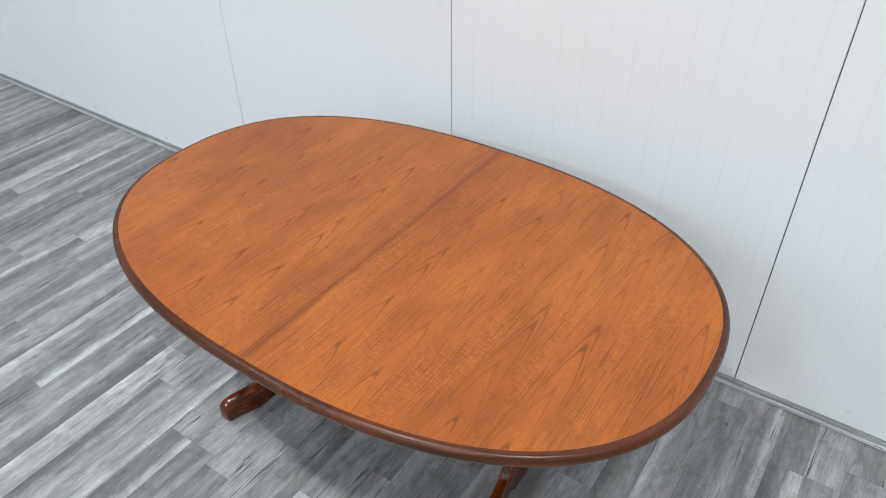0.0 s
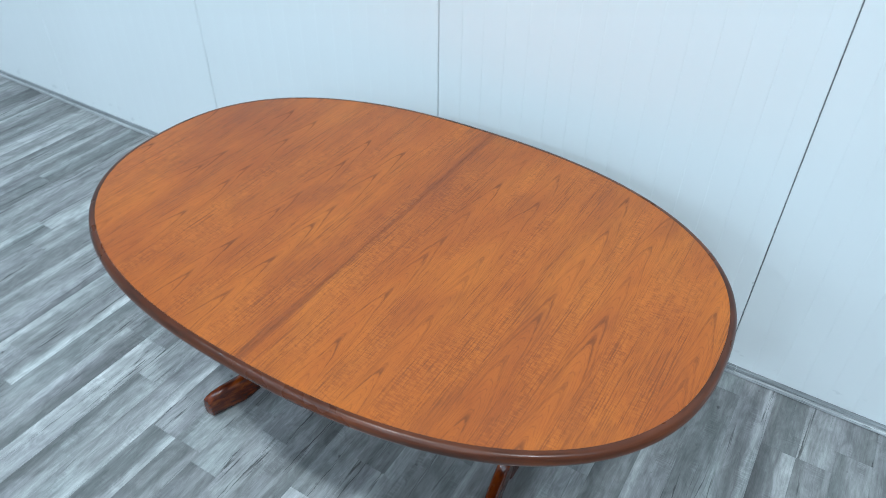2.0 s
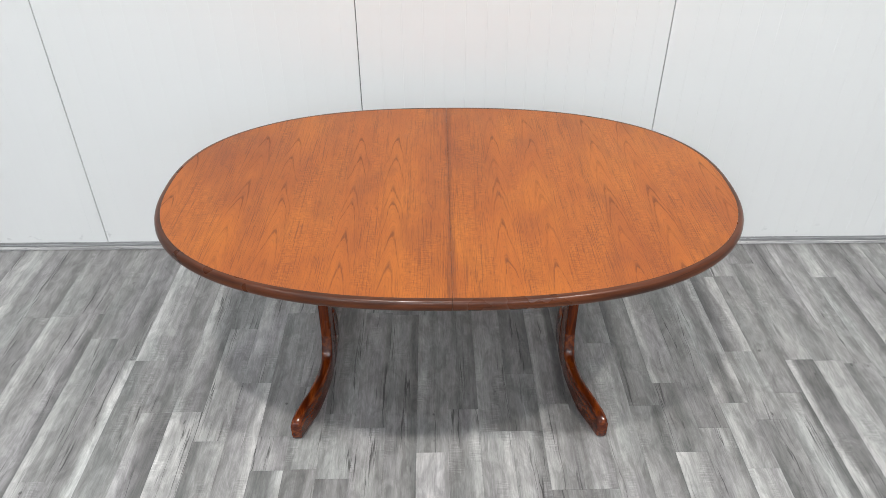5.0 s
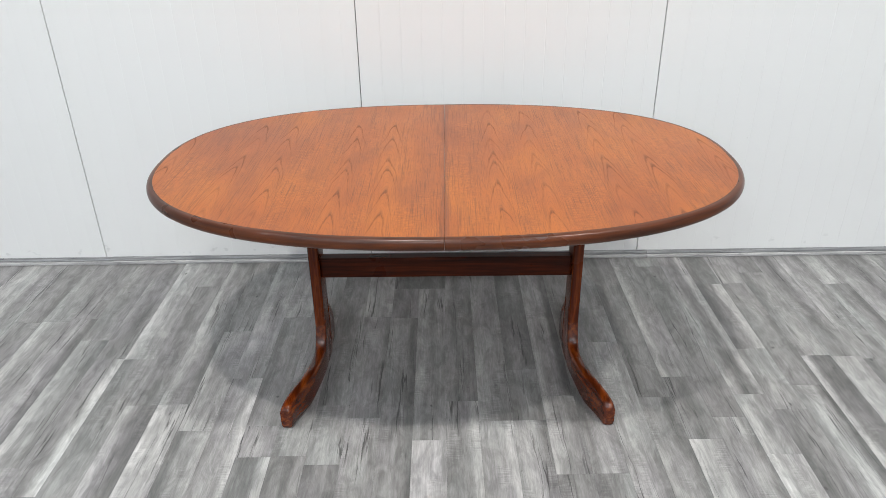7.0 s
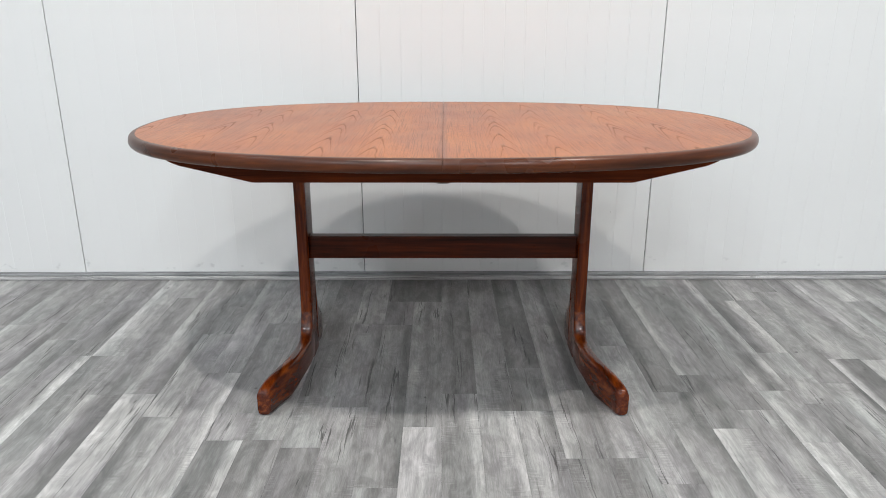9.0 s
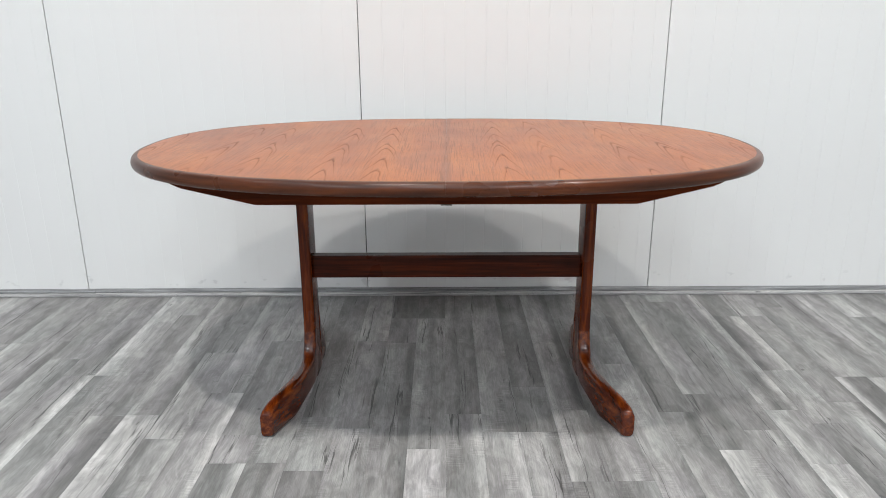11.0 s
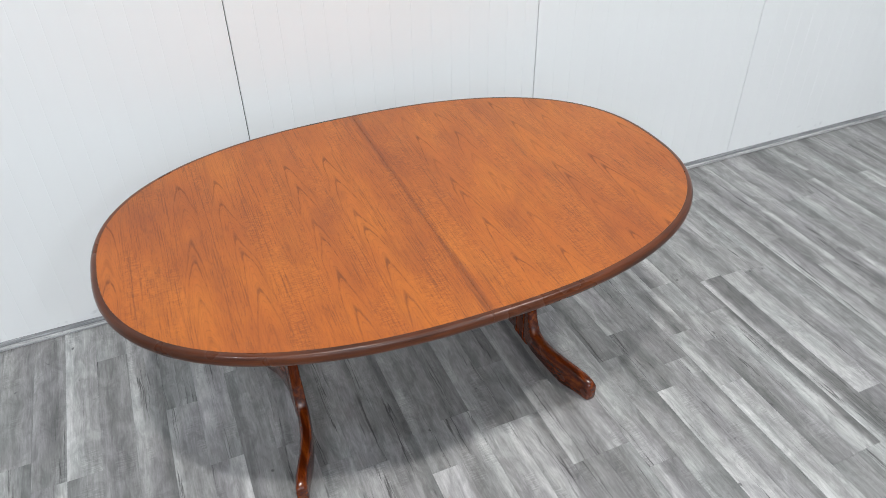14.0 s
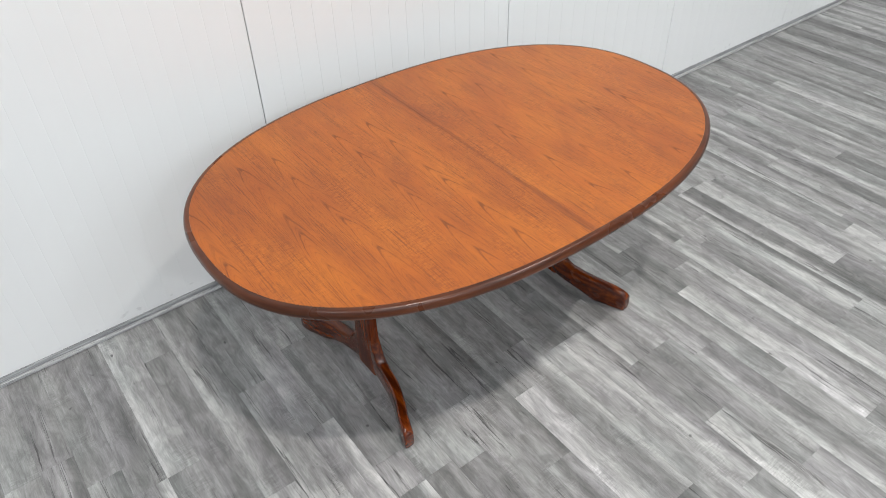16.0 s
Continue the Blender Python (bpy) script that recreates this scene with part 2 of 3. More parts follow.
def vinyl(name, joined=False):
    """Grey-washed oak print on vinyl strips: tones that drift across each strip, long grain, cracks, knots and a pale wash.
    The tones of the near, middle and far third of the width come from the strip's own colour, or from its island in the joined rest."""
    g = Graph(name)
    vec, x, y, z = g.coords()
    info = g.node("ShaderNodeObjectInfo")
    isl = g.node("ShaderNodeNewGeometry").outputs["Random Per Island"]
    rnd = isl if joined else info.outputs["Random"]
    split = g.node("ShaderNodeSeparateColor")
    if joined:
        white = g.node("ShaderNodeTexWhiteNoise")
        white.noise_dimensions = "1D"
        g.link(g.math("MULTIPLY", isl, 91.7), white.inputs["W"])
        g.link(white.outputs["Color"], split.inputs[0])
        common = g.smooth(g.math("FRACT", g.math("MULTIPLY", isl, 57.3)), 0.0, 1.0, 0.18, 0.33)
        tones = [g.math("MULTIPLY", common, g.smooth(c, 0.0, 1.0, 0.72, 1.3)) for c in split.outputs]
    else:
        g.link(info.outputs["Color"], split.inputs[0])
        tones = list(split.outputs)
    yy = g.math("ADD", y, g.math("MULTIPLY", rnd, 57.0))
    u = g.math("FRACT", g.math("DIVIDE", g.math("SUBTRACT", x, ORIGIN), STRIP))
    sway = g.noise(g.xyz(g.math("MULTIPLY", u, 1.2), g.math("MULTIPLY", yy, 2.4), rnd), 1.0, 3, 0.6)
    u = g.math("ADD", u, g.math("MULTIPLY", g.math("SUBTRACT", sway, 0.5), 0.55))
    tone = g.math("ADD", tones[0], g.math("MULTIPLY", g.smooth(u, 0.14, 0.40), g.math("SUBTRACT", tones[1], tones[0])))
    tone = g.math("ADD", tone, g.math("MULTIPLY", g.smooth(u, 0.60, 0.86), g.math("SUBTRACT", tones[2], tone)))
    bend = g.noise(g.xyz(g.math("MULTIPLY", x, 6.0), g.math("MULTIPLY", yy, 2.2), 0.0), 1.0, 2)
    xx = g.math("ADD", x, g.math("MULTIPLY", bend, 0.035))

    def layer(value, kx, ky, lo, hi, low=0.34, high=0.66, detail=3, rough=0.6, distortion=0.0, seed=0.0):
        n = g.noise(g.xyz(g.math("MULTIPLY", xx, kx), g.math("MULTIPLY", yy, ky), g.math("ADD", rnd, seed)), 1.0, detail, rough, distortion)
        return g.math("MULTIPLY", value, g.smooth(n, low, high, lo, hi)), n

    tone, _ = layer(tone, 15.0, 2.0, 0.84, 1.15)
    tone, _ = layer(tone, 26.0, 10.0, 0.79, 1.16, detail=5, rough=0.66, distortion=0.9, seed=2.0)
    tone, _ = layer(tone, 52.0, 3.4, 0.91, 1.08, seed=5.0)
    tone, grain = layer(tone, 150.0, 7.0, 0.90, 1.07, seed=7.0)
    tone, fine = layer(tone, 420.0, 30.0, 0.90, 1.08, detail=2, seed=9.0)
    # long dark cracks that wander along the grain, in some places only
    wander = g.noise(g.xyz(g.math("MULTIPLY", xx, 30.0), g.math("MULTIPLY", yy, 20.0), 4.0), 1.0, 2)
    xc = g.math("ADD", xx, g.math("MULTIPLY", wander, 0.007))
    split_line = g.noise(g.xyz(g.math("MULTIPLY", xc, 62.0), g.math("MULTIPLY", yy, 1.5), rnd), 1.0, 2.0, 0.5)
    split_line = g.smooth(g.math("ABSOLUTE", g.math("SUBTRACT", split_line, 0.5)), 0.026, 0.006)
    zone = g.noise(g.xyz(g.math("MULTIPLY", xx, 30.0), g.math("MULTIPLY", yy, 1.7), g.math("ADD", rnd, 3.0)), 1.0, 2)
    crack = g.math("MULTIPLY", split_line, g.smooth(zone, 0.55, 0.64, 0.0, 0.80))
    checks = g.noise(g.xyz(g.math("MULTIPLY", xc, 300.0), g.math("MULTIPLY", yy, 3.2), 9.0), 1.0, 2.0, 0.5)
    crack = g.math("MAXIMUM", crack, g.math("MULTIPLY", g.smooth(checks, 0.61, 0.68), g.smooth(zone, 0.50, 0.62, 0.0, 0.30)))
    knots = g.noise(g.xyz(g.math("MULTIPLY", xx, 40.0), g.math("MULTIPLY", yy, 25.0), g.math("ADD", rnd, 5.0)), 1.0, 1)
    saw = g.noise(g.xyz(g.math("MULTIPLY", x, 30.0), g.math("MULTIPLY", yy, 240.0), 1.0), 1.0, 2)
    saw_zone = g.smooth(g.noise(g.xyz(g.math("MULTIPLY", x, 16.0), g.math("MULTIPLY", yy, 6.0), g.math("ADD", rnd, 11.0)), 1.0, 1), 0.55, 0.66)
    tone = g.math("MULTIPLY", tone, g.math("ADD", 1.0, g.math("MULTIPLY", saw_zone, g.smooth(saw, 0.40, 0.64, -0.10, 0.14))))
    hue = g.noise(g.xyz(g.math("MULTIPLY", x, 7.0), g.math("MULTIPLY", yy, 2.0), rnd), 1.0, 2)
    col = g.mix(1.0, g.xyz(tone, tone, tone), g.ramp(hue, [(0.35, (0.995, 1.0, 0.985)), (0.5, (1.01, 0.99, 0.975)), (0.65, (1.01, 0.978, 0.99))]), "MULTIPLY")
    col = g.mix(crack, col, (0.040, 0.038, 0.038))
    col = g.mix(g.smooth(knots, 0.76, 0.83, 0.0, 0.75), col, (0.06, 0.058, 0.058))
    g.bump(g.math("SUBTRACT", fine, g.math("ADD", g.math("MULTIPLY", grain, 0.8), crack)), 0.22, 0.0006)
    return g.out(col, g.smooth(grain, 0.3, 0.7, 0.40, 0.54), 0.42)


def painted_panel(name, tint):
    """White-coated steel sandwich panel with faint handling marks."""
    g = Graph(name)
    vec, x, y, z = g.coords()
    cloud = g.noise(g.xyz(g.math("MULTIPLY", x, 1.5), 0.0, g.math("MULTIPLY", z, 1.1)), 1.0, 3)
    speck = g.noise(vec, 55.0, 1)
    streak = g.noise(g.xyz(g.math("MULTIPLY", x, 40.0), 0.0, g.math("MULTIPLY", z, 1.5)), 1.0, 3)
    col = g.mix(g.smooth(cloud, 0.3, 0.7, 0.0, 0.5), tint, tuple(c * 0.965 for c in tint))
    col = g.mix(g.smooth(streak, 0.58, 0.8, 0.0, 0.025), col, tuple(c * 0.8 for c in tint))
    col = g.mix(g.smooth(speck, 0.80, 0.83, 0.0, 0.5), col, (0.35, 0.34, 0.32))
    # scuffs low down, where things were pushed along the wall
    scuff = g.noise(g.xyz(g.math("MULTIPLY", x, 17.0), 0.0, g.math("MULTIPLY", z, 26.0)), 1.0, 2)
    low = g.math("MULTIPLY", g.smooth(z, 0.035, 0.05), g.smooth(z, 0.11, 0.07))
    col = g.mix(g.math("MULTIPLY", low, g.smooth(scuff, 0.62, 0.70, 0.0, 0.30)), col, (0.40, 0.40, 0.41))
    g.bump(g.noise(vec, 210.0, 2), 0.05, 0.0004)
    return g.out(col, g.smooth(cloud, 0.3, 0.7, 0.38, 0.48), 0.4)


def plain(name, color, rough, metal=0.0, scale=30.0, vary=0.15):
    g = Graph(name)
    vec, x, y, z = g.coords()
    n = g.noise(vec, scale, 3)
    col = g.mix(g.smooth(n, 0.3, 0.7, 0.0, 1.0), tuple(c * (1 - vary) for c in color), color)
    return g.out(col, rough, 0.4, 0.0, 0.1, metal)


VENEER_W = teak_veneer("teak_veneer_west", -0.532, 1.7, (-0.395, -0.245, -0.090, -0.012, 0.165, 0.300))
VENEER_E = teak_veneer("teak_veneer_east", 0.202, 5.2, (-0.383, -0.215, -0.070, -0.003, 0.132, 0.275, 0.420))
LIPPING = solid_teak("teak_lipping", (0.158, 0.0400, 0.0100), (0.078, 0.0192, 0.0054), (0.024, 0.0060, 0.0022), 0, 0.10, 0.31, 0.33, True)
LEG_COLORS = (0.280, 0.055, 0.0048), (0.092, 0.0140, 0.0018), (0.026, 0.0038, 0.0009)
LEG_WOOD = solid_teak("teak_leg", *LEG_COLORS, 1, 0.65, 0.22, 0.18)
POST_WOOD = solid_teak("teak_upright", *LEG_COLORS, 2, 0.22, 0.24, 0.12)
RAIL_WOOD = solid_teak("teak_rail", (0.180, 0.034, 0.0046), (0.090, 0.0155, 0.0024), (0.038, 0.0065, 0.0014), 0, 0.0, 0.50, 0.08)
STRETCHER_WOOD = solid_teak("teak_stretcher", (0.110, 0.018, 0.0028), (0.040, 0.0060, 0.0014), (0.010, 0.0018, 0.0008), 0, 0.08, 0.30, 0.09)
STRIP_PRINT = vinyl("vinyl_grey_oak")
STRIP_PRINT_FAR = vinyl("vinyl_grey_oak_far", True)
WALL_WHITE = painted_panel("white_coated_steel", (0.772, 0.773, 0.778))
PLASTER = plain("white_wall_paint", (0.62, 0.62, 0.615), 0.6, vary=0.04, scale=2.0)
CEILING = plain("grey_ceiling_sheet", (0.26, 0.265, 0.27), 0.6, vary=0.05, scale=2.0)
GAP_GREY = plain("dark_sealant", (0.17, 0.175, 0.18), 0.7)
SCREED = plain("grey_screed", (0.12, 0.12, 0.125), 0.8)
STEEL = plain("dull_steel", (0.25, 0.25, 0.25), 0.4, 1.0)


def skirting_material(name, lo, mid, hi):
    g = Graph(name)
    vec, x, y, z = g.coords()
    n = g.noise(g.xyz(g.math("MULTIPLY", x, 5.0), g.math("MULTIPLY", y, 160.0), g.math("MULTIPLY", z, 260.0)), 1.0, 4, 0.65)
    fleck = g.noise(g.xyz(g.math("MULTIPLY", x, 22.0), g.math("MULTIPLY", y, 300.0), g.math("MULTIPLY", z, 420.0)), 1.0, 2, 0.6)
    col = g.ramp(n, [(0.3, lo), (0.5, mid), (0.7, hi)])
    col = g.mix(g.smooth(fleck, 0.62, 0.70, 0.0, 0.7), col, tuple(c * 0.4 for c in lo))
    return g.out(col, 0.45, 0.4)


SKIRTING = skirting_material("grey_wood_skirting", (0.17, 0.165, 0.17), (0.45, 0.443, 0.45), (0.70, 0.69, 0.69))
SKIRTING_LIP = skirting_material("slate_skirting_lip", (0.12, 0.12, 0.126), (0.21, 0.211, 0.219), (0.37, 0.372, 0.38))


# ---- mesh helpers ----
def link_mesh(name, bm, mat, smooth=None):
    mesh = bpy.data.meshes.new(name)
    bmesh.ops.recalc_face_normals(bm, faces=bm.faces)
    bm.to_mesh(mesh)
    bm.free()
    mesh.materials.append(mat)
    if smooth is not None:
        mesh.shade_smooth()
        mesh.set_sharp_from_angle(angle=radians(smooth))
    return new(name, mesh)


def part(name, bm, mat, parent, label="", smooth=None):
    ob = link_mesh(name, bm, mat, smooth)
    ob.parent = parent
    if label:
        tagged(ob, label)
    return ob


def box(bm, x0, x1, y0, y1, z0, z1, bevel=0.0, segments=2):
    made = bmesh.ops.create_cube(bm, size=1.0)["verts"]
    for v in made:
        v.co = Vector(((x0 + x1) / 2 + v.co.x * (x1 - x0), (y0 + y1) / 2 + v.co.y * (y1 - y0), (z0 + z1) / 2 + v.co.z * (z1 - z0)))
    if bevel:
        edges = list({e for v in made for e in v.link_edges})
        bmesh.ops.bevel(bm, geom=edges, offset=bevel, segments=segments, affect="EDGES", profile=0.6)
    return bm


def loft(bm, rings, close=True, caps=True):
    """Skin over rings of points, each ring a closed loop."""
    rows = [[bm.verts.new(p) for p in ring] for ring in rings]
    n = len(rows[0])
    for a, b in zip(rows, rows[1:]):
        for k in range(n if close else n - 1):
            bm.faces.new((a[k], a[(k + 1) % n], b[(k + 1) % n], b[k]))
    if caps:
        bm.faces.new(rows[0][::-1])
        bm.faces.new(rows[-1])
    return rows


# ---- the room ----
WALL_T = 0.10
floor = tagged(link_mesh("floor", box(bmesh.new(), ROOM_W, ROOM_E, ROOM_S, ROOM_N + 0.06, -0.12, -0.003), SCREED),
               "grey-washed oak vinyl strip floor laid square to the wall", "floor", kind="structure")
ceiling = tagged(link_mesh("ceiling", box(bmesh.new(), ROOM_W, ROOM_E, ROOM_S, ROOM_N + WALL_T, ROOM_H, ROOM_H + 0.1), CEILING),
                 "plain grey sheet ceiling high above the room", "ceiling", kind="structure")
# Unseen walls; the south one is placed to bounce light low across the floor.
for wall_name, ext in (("wall_south", (ROOM_W, ROOM_E, ROOM_S - WALL_T, ROOM_S)), ("wall_west", (ROOM_W - WALL_T, ROOM_W, ROOM_S, ROOM_N + WALL_T)),
                       ("wall_east", (ROOM_E, ROOM_E + WALL_T, ROOM_S, ROOM_N + WALL_T))):
    tagged(link_mesh(wall_name, box(bmesh.new(), *ext, -0.12, ROOM_H), PLASTER), "plain white painted wall of the room", "wall", kind="structure")

wall_north = tagged(link_mesh("wall_north", box(bmesh.new(), ROOM_W, ROOM_E, ROOM_N + 0.010, ROOM_N + WALL_T, -0.12, ROOM_H), GAP_GREY),
                    "white micro-ribbed sandwich panel wall with dark seams", "wall", kind="structure")
SEAMS = tuple(-1.4415 + 1.1263 * k for k in range(-4, 8))


def wall_panel(x0, x1):
    """One steel-faced panel with fine grooves pressed along its height."""
    depth = 0.0009 if x0 < 0 < x1 else 0.0004 if x1 < 0 else 0.0007
    prof = [(x0, 0.009), (x0, 0.0015), (x0 + 0.0015, 0.0)]
    grooves = [x1 - 0.054 - 0.0757 * k for k in range(14)]
    for a in sorted(g for g in grooves if g > x0 + 0.01):
        prof += [(a - 0.0013, 0.0), (a - 0.0003, depth), (a + 0.0003, depth), (a + 0.0013, 0.0)]
    prof += [(x1 - 0.0015, 0.0), (x1, 0.0015), (x1, 0.009)]
    bm = bmesh.new()
    lo = [bm.verts.new((x, ROOM_N + d, 0.002)) for x, d in prof]
    hi = [bm.verts.new((x, ROOM_N + d, ROOM_H - 0.002)) for x, d in prof]
    for k in range(len(prof) - 1):
        bm.faces.new((lo[k], lo[k + 1], hi[k + 1], hi[k]))
    bm.faces.new(lo[::-1])
    bm.faces.new(hi)
    return part("panel", bm, WALL_WHITE, wall_north)


edges = (ROOM_W, *SEAMS, ROOM_E)
for a, b in zip(edges, edges[1:]):
    wall_panel(a + 0.0015, b - 0.0015)

# skirting: a grey wood-effect bead below a slate-grey lip, in lengths butted together
BEAD = ((0.0, 0.0), (0.0135, 0.0), (0.0138, 0.0028), (0.0165, 0.0042), (0.0170, 0.0100), (0.0158, 0.0138), (0.0120, 0.0152), (0.0, 0.0154))
LIP = ((0.0, 0.0158), (0.0088, 0.0158), (0.0088, 0.0176), (0.0118, 0.0184), (0.0114, 0.0215), (0.0084, 0.0262), (0.0062, 0.0278), (0.0060, 0.0300), (0.0, 0.0306))


def skirting(x0, x1, lift):
    def length(profile):
        bm = bmesh.new()
        loft(bm, [[(x, ROOM_N - 0.0002 - d, 0.0005 + z + (lift if z > 0 else 0)) for d, z in profile] for x in (x0, x1)])
        return bm
    board = tagged(link_mesh("baseboard", length(BEAD), SKIRTING, 30), "low grey wood-effect skirting with a slate-grey lip along the wall", "skirting", "skirting lengths", "structure")
    part("lip", length(LIP), SKIRTING_LIP, board, smooth=30)
    return board


joints = (ROOM_W, -5.94, -3.68, -1.412, 0.852, 3.11, 5.37, ROOM_E)
for k, (a, b) in enumerate(zip(joints, joints[1:])):
    skirting(a + 0.0006, b - 0.0006, (0.0, 0.0012, 0.0, 0.0015, 0.0004, 0.0014, 0.0)[k])

# ---- the oval extending table ----
TOP_Z, HALF_L, HALF_W, POWER = 0.73, 0.8297, 0.5409, 2.38
table = new("dining_table")
table.matrix_world = pose(0.0, 0.0, 0, 0, 0, -0.32)
tagged(table, "oval teak extending table with dark rounded edge on trestle legs", "table")


def oval(inset, half, z, count=64, gap=0.00028):
    """Half of the oval outline from the back seam end to the front one; half is -1 (west) or 1 (east)."""
    a, b = HALF_L - inset, HALF_W - inset
    pts = []
    for k in range(count + 1):
        th = math.pi / 2 - math.pi * k / count
        c, s = math.cos(th), math.sin(th)
        x = a * abs(c) ** (2 / POWER)
        y = b * math.copysign(abs(s) ** (2 / POWER), s)
        pts.append((half * max(x, gap), y, z))
    return pts


# rounded edge section: inset from the outer edge and height above the underside
EDGE = [(0.0175, 0.0330), (0.0125, 0.0329), (0.0092, 0.0323), (0.0064, 0.0310), (0.0040, 0.0288), (0.0020, 0.0255), (0.0007, 0.0212), (0.0, 0.0160), (0.0007, 0.0108),
        (0.0030, 0.0060), (0.0070, 0.0022), (0.0120, 0.0004), (0.0175, 0.0)]
UNDER = TOP_Z - 0.033
for half in (-1, 1):
    bm = bmesh.new()
    top = [bm.verts.new(p) for p in oval(0.0177, half, TOP_Z)]
    low = [bm.verts.new(p) for p in oval(0.0177, half, UNDER + 0.001)]
    bm.faces.new(top)
    bm.faces.new(low[::-1])
    for k in range(len(top)):
        j = (k + 1) % len(top)
        bm.faces.new((top[k], top[j], low[j], low[k]))
    leaf = part("tabletop_half", bm, VENEER_W if half < 0 else VENEER_E, table, "orange-brown teak veneer with cathedral grain")
    bm = bmesh.new()
    rings = [oval(inset, half, UNDER + h, 96) for inset, h in EDGE]
    loft(bm, list(zip(*rings)))
    part("edge_band", bm, LIPPING, leaf, "dark rounded solid teak lipping", 50)

# rails under the top, with tapered ends
for side in (-1, 1):
    bm = bmesh.new()
    y0, y1 = sorted((side * 0.352, side * 0.372))
    outline = [(-0.640, UNDER), (-0.634, 0.6925), (-0.612, 0.6830), (-0.443, 0.6430), (0.443, 0.6430), (0.612, 0.6830), (0.634, 0.6925), (0.640, UNDER)]
    rows = loft(bm, [[(x, y, z) for x, z in outline] for y in (y0, y1)])
    bmesh.ops.bevel(bm, geom=[e for e in bm.edges if abs(e.verts[0].co.y - e.verts[1].co.y) < 1e-6], offset=0.0022, segments=2, affect="EDGES")
    part("apron_rail", bm, RAIL_WOOD, table)
for x in (-0.405, 0.405):
    part("bearer", box(bmesh.new(), x - 0.022, x + 0.022, -0.351, 0.351, 0.648, UNDER, 0.003), RAIL_WOOD, table)
part("leaf_catch", box(bmesh.new(), -0.012, 0.014, -0.372, -0.340, 0.6405, 0.6432, 0.0006, 1), STEEL, table, "small steel catch below the rail")
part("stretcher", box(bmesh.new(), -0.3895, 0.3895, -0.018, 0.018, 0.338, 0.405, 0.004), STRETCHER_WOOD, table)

# trestle ends: an upright and two feet that sweep down and outwards
#        y      outward  top     bottom  half-width
FOOT = ((0.030, 0.000, 0.260, 0.034, 0.0152), (0.050, 0.000, 0.190, 0.034, 0.0156), (0.0575, 0.000, 0.162, 0.034, 0.0160), (0.066, 0.0005, 0.139, 0.0335, 0.0165),
        (0.077, 0.001, 0.122, 0.033, 0.0169), (0.090, 0.002, 0.112, 0.032, 0.0171), (0.110, 0.0045, 0.1065, 0.030, 0.0172), (0.140, 0.009, 0.104, 0.027, 0.0172),
        (0.163, 0.014, 0.103, 0.0225, 0.0172), (0.184, 0.0195, 0.102, 0.016, 0.0172), (0.205, 0.0265, 0.100, 0.007, 0.0172), (0.224, 0.0335, 0.098, 0.001, 0.0172),
        (0.240, 0.0405, 0.0955, 0.0, 0.0171), (0.258, 0.0480, 0.0925, 0.0, 0.0170), (0.283, 0.0590, 0.087, 0.0, 0.0168), (0.306, 0.0665, 0.081, 0.0, 0.0164),
        (0.318, 0.0700, 0.075, 0.001, 0.0154), (0.3250, 0.0715, 0.070, 0.003, 0.0144), (0.3268, 0.0722, 0.063, 0.008, 0.0125))


def squircle(count, power):
    for k in range(count):
        th = 2 * math.pi * (k + 0.5) / count
        c, s = math.cos(th), math.sin(th)
        yield math.copysign(abs(c) ** (2 / power), c), math.copysign(abs(s) ** (2 / power), s)


def foot(parent, outer, front):
    bm = bmesh.new()
    rings = []
    for y, out, top, bottom, half in FOOT:
        rings.append([(outer * (0.4035 + out) + (half + 0.002) * cx, front * y, (top + bottom) / 2 + (top - bottom) / 2 * cz) for cx, cz in squircle(28, 4.4)])
    loft(bm, rings)
    return part("foot", bm, LEG_WOOD, parent, smooth=45)


for outer in (-1, 1):
    bm = bmesh.new()
    rings = []
    for z, half_y in ((0.0345, 0.050), (0.06, 0.056), (0.10, 0.058), (0.14, 0.056), (0.17, 0.053), (0.22, 0.0495), (0.32, 0.048), (0.48, 0.049), (0.60, 0.050), (0.645, 0.050)):
        rings.append([(outer * 0.4045 + 0.0166 * cx, half_y * cy, z) for cx, cy in squircle(24, 7.0)])
    loft(bm, rings)
    upright = part("upright", bm, POST_WOOD, table, smooth=40)
    for front in (-1, 1):
        foot(upright, outer, front)

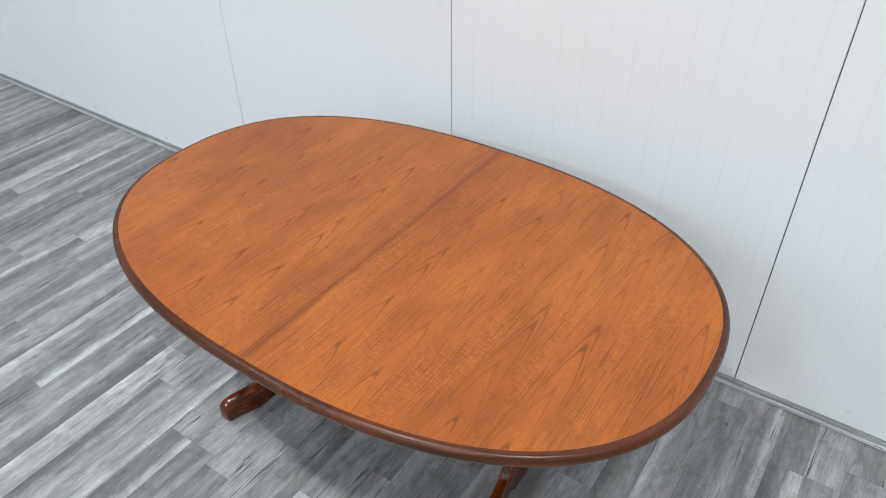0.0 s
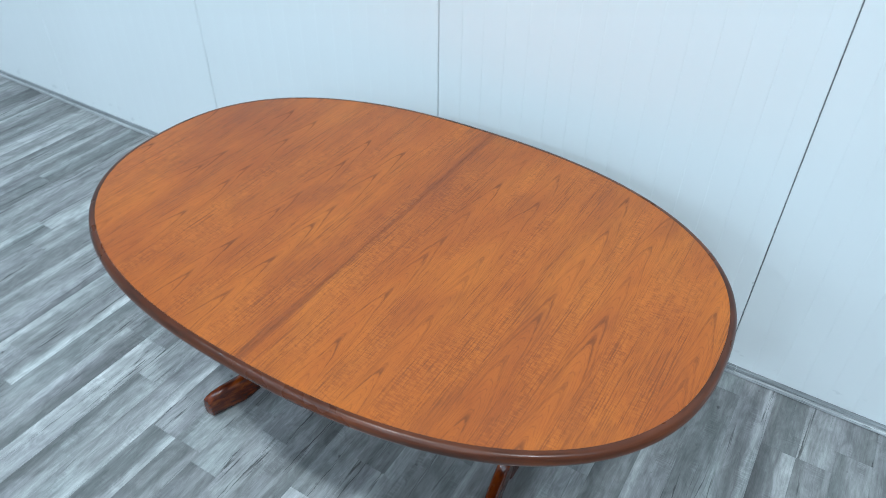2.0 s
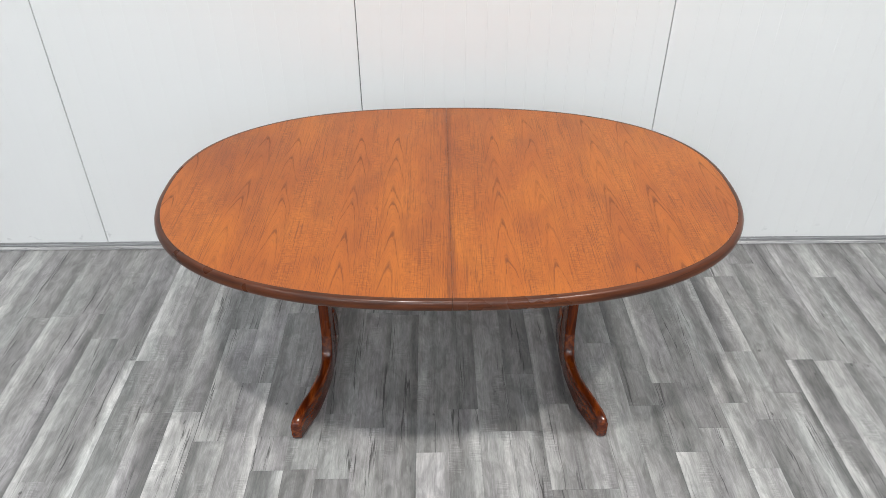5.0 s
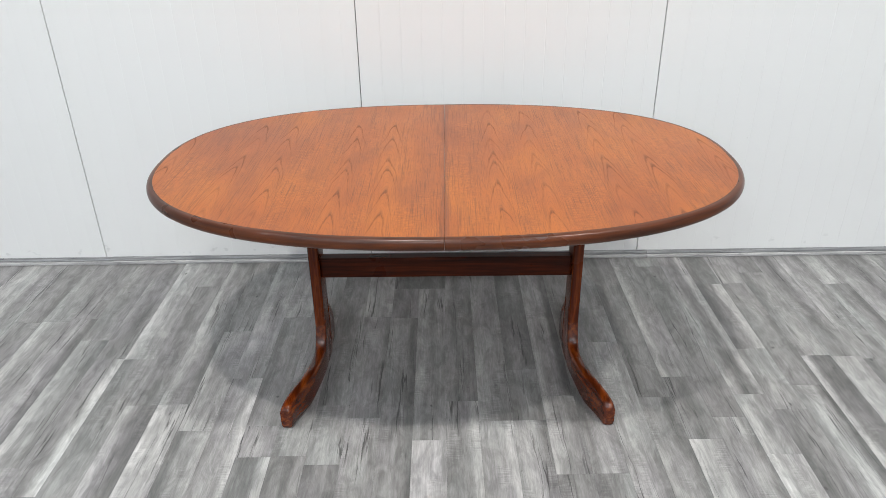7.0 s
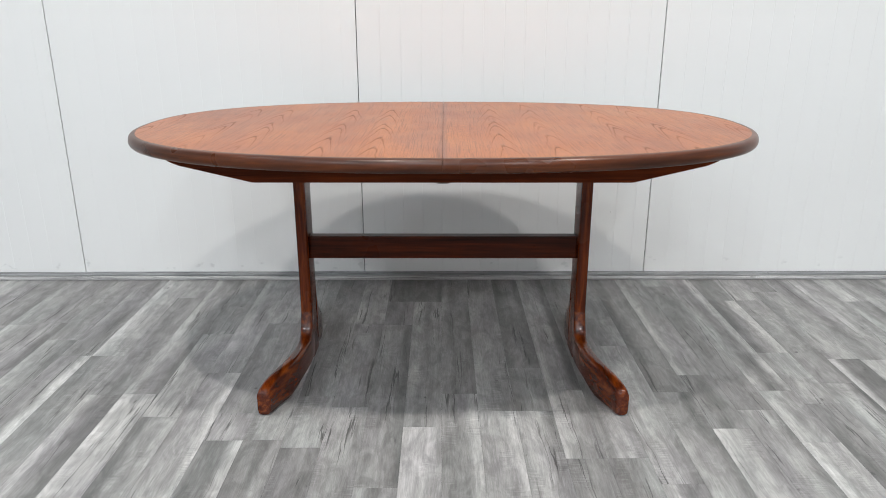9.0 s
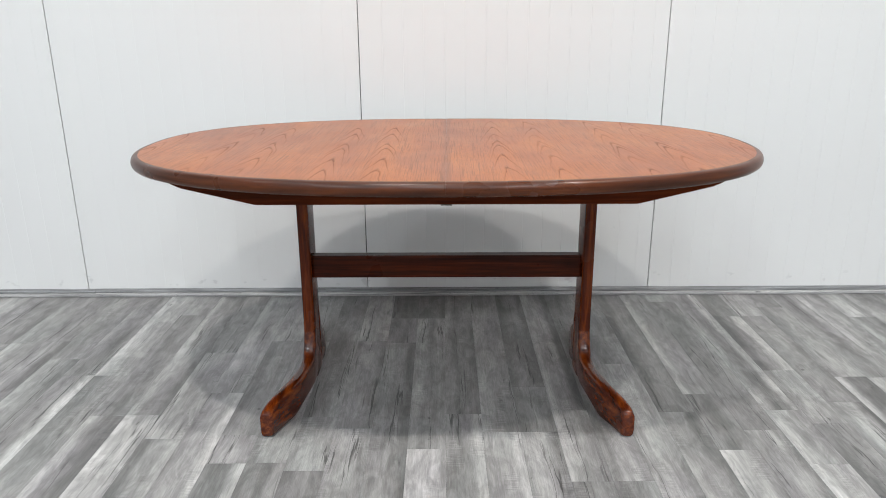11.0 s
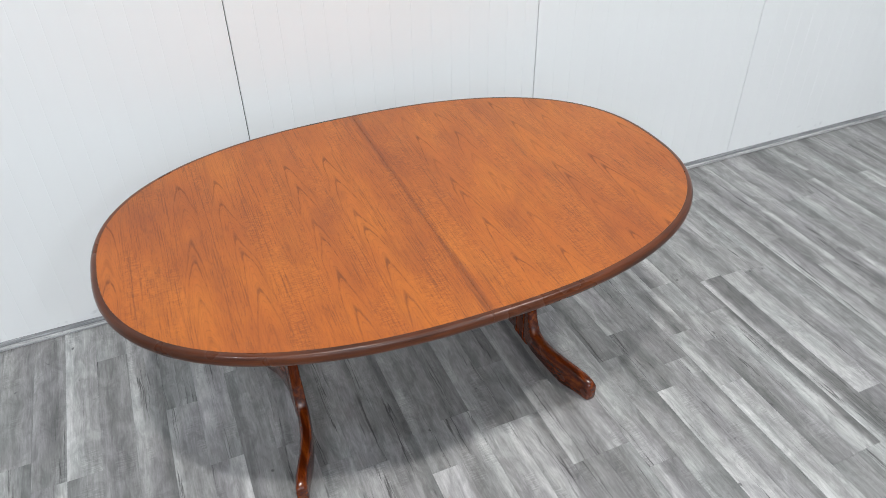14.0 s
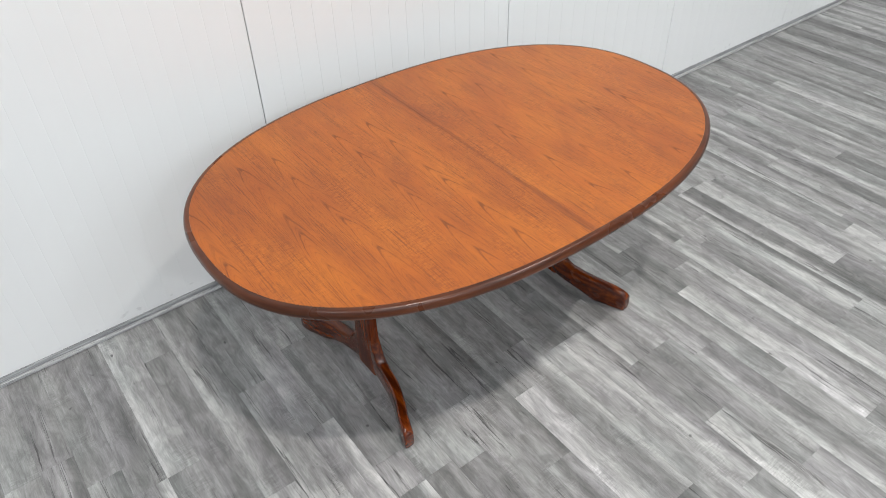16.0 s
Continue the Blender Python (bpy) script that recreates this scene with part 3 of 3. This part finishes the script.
# ---- floor strips ----
# Tones across each strip (1 dark to 9 pale, three to a strip) and the places where one strip ends and the next begins, from the room towards the wall.
# Columns 6 to 8 beside the table have its shadow worked into their greys.
LAID = {-20: "545 -0.21 565", -19: "556 -0.21 565", -18: "734 0.0 677", -17: "655 -0.1 756", -16: "545 0.27 454", -15: "756 0.276 655", -14: "663 0.29 555",
        -13: "776 -0.471 764 0.15 555", -12: "545 -0.577 558 0.036 545", -11: "566 -0.9 555 0.034 876", -10: "743 -0.209 545 0.52 666", -9: "877 -0.206 754",
        -8: "357 -0.327 766 0.195 454", -7: "568 -0.08 766", -6: "447 -0.44 665 -0.31 455 0.283 666", -5: "446 -0.437 566 -0.1 556 0.28 555", -4: "344 -0.472 566 -0.22 445",
        -3: "665 -0.28 554 0.28 666", -2: "553 0.268 444 0.482 333", -1: "876 -0.38 655 0.48 343", 0: "557 -0.207 544", 1: "667 -0.3 655", 2: "674 -0.3 454 -0.05 343",
        3: "876 -0.815 455 -0.52 765 -0.188 652", 4: "664 -1.083 456 -0.519 465 -0.1 445", 5: "665 0.1 455", 6: "566 -0.844 653 -0.2 344", 7: "876 -0.389 445 -0.1 755",
        8: "564 -0.296 445 0.636 666", 9: "866 -0.453 765 -0.192 647", 10: "545 -0.833 345 -0.265 566 0.05 347 0.487 444", 11: "567 -0.83 573 -0.15 454 0.489 766",
        12: "733 0.006 466 0.575 544", 13: "334 -0.658 776 0.0 546", 14: "457 -0.015 764", 15: "653 0.477 775", 16: "554 -0.518 753 0.1 655", 17: "655 -0.1 457",
        18: "336 -0.05 556", 19: "755 -0.1 435 0.3 566", 20: "344 -0.258 665 0.3 644", 21: "557 0.4 446", 22: "455 0.47 645", 23: "654 0.2 565", 24: "576 0.35 345",
        25: "556 0.26 645", 26: "353 0.578 656", 27: "665 -0.013 564"}
rng = random.Random(11)
CHAMFER, GAP = 0.0003, 0.0001
far_verts, far_faces = [], []


def strip_shape(x0, x1, y0, y1):
    x0, x1, y0, y1 = x0 + GAP, x1 - GAP, y0 + GAP, y1 - GAP
    c = CHAMFER
    v = [(x0, y0, -0.003), (x1, y0, -0.003), (x1, y1, -0.003), (x0, y1, -0.003), (x0, y0, -0.0004), (x1, y0, -0.0004), (x1, y1, -0.0004), (x0, y1, -0.0004),
         (x0 + c, y0 + c, 0.0), (x1 - c, y0 + c, 0.0), (x1 - c, y1 - c, 0.0), (x0 + c, y1 - c, 0.0)]
    f = [(8, 9, 10, 11)]
    for k in range(4):
        j = (k + 1) % 4
        f += [(k, j, j + 4, k + 4), (k + 4, j + 4, j + 8, k + 8)]
    return v, f


def print_tone(digit):
    """The reflectance of one of the nine printed greys."""
    return 0.165 * 1.225 ** (int(digit) - 3)


def any_tones():
    middle = rng.choice("33344455556")
    return "".join(str(min(8, max(3, int(middle) + rng.choice((-2, -1, 0, 0, 1, 2))))) for _ in range(3))


first = math.ceil((ROOM_W - ORIGIN) / STRIP)
last = math.floor((ROOM_E - ORIGIN) / STRIP)
for col in range(first - 1, last + 1):
    x0, x1 = max(ROOM_W, ORIGIN + col * STRIP), min(ROOM_E, ORIGIN + (col + 1) * STRIP)
    known = LAID.get(col, any_tones()).split()
    cuts, tones = [float(c) for c in known[1::2]], known[0::2]
    if not cuts:
        cuts, tones = [rng.uniform(-0.7, 0.55)], [any_tones(), tones[0]]
    while cuts[0] > ROOM_S:
        cuts.insert(0, cuts[0] - rng.choice((0.72, 0.9, 1.05, 1.2)))
        tones.insert(0, any_tones())
    cuts[0] = ROOM_S
    tones = tones[1:]
    cuts.append(ROOM_N - 0.0005)
    for a, b, tone in zip(cuts, cuts[1:], tones):
        if b - a < 0.02:
            continue
        v, f = strip_shape(x0, x1, a, b)
        if -3.2 < x0 < 3.4 and b > (-1.35 if col in LAID else -0.4):
            mesh = bpy.data.meshes.new("strip")
            mesh.from_pydata(v, [], f)
            mesh.materials.append(STRIP_PRINT)
            ob = new("strip", mesh)
            ob.color = (*(print_tone(d) for d in tone), 1.0)
            ob.parent = floor
        else:
            off = len(far_verts)
            far_verts += v
            far_faces += [tuple(i + off for i in q) for q in f]
mesh = bpy.data.meshes.new("far_strips")
mesh.from_pydata(far_verts, [], far_faces)
mesh.materials.append(STRIP_PRINT_FAR)
rest = tagged(new("far_strips", mesh), kind="stuff")
rest.parent = floor
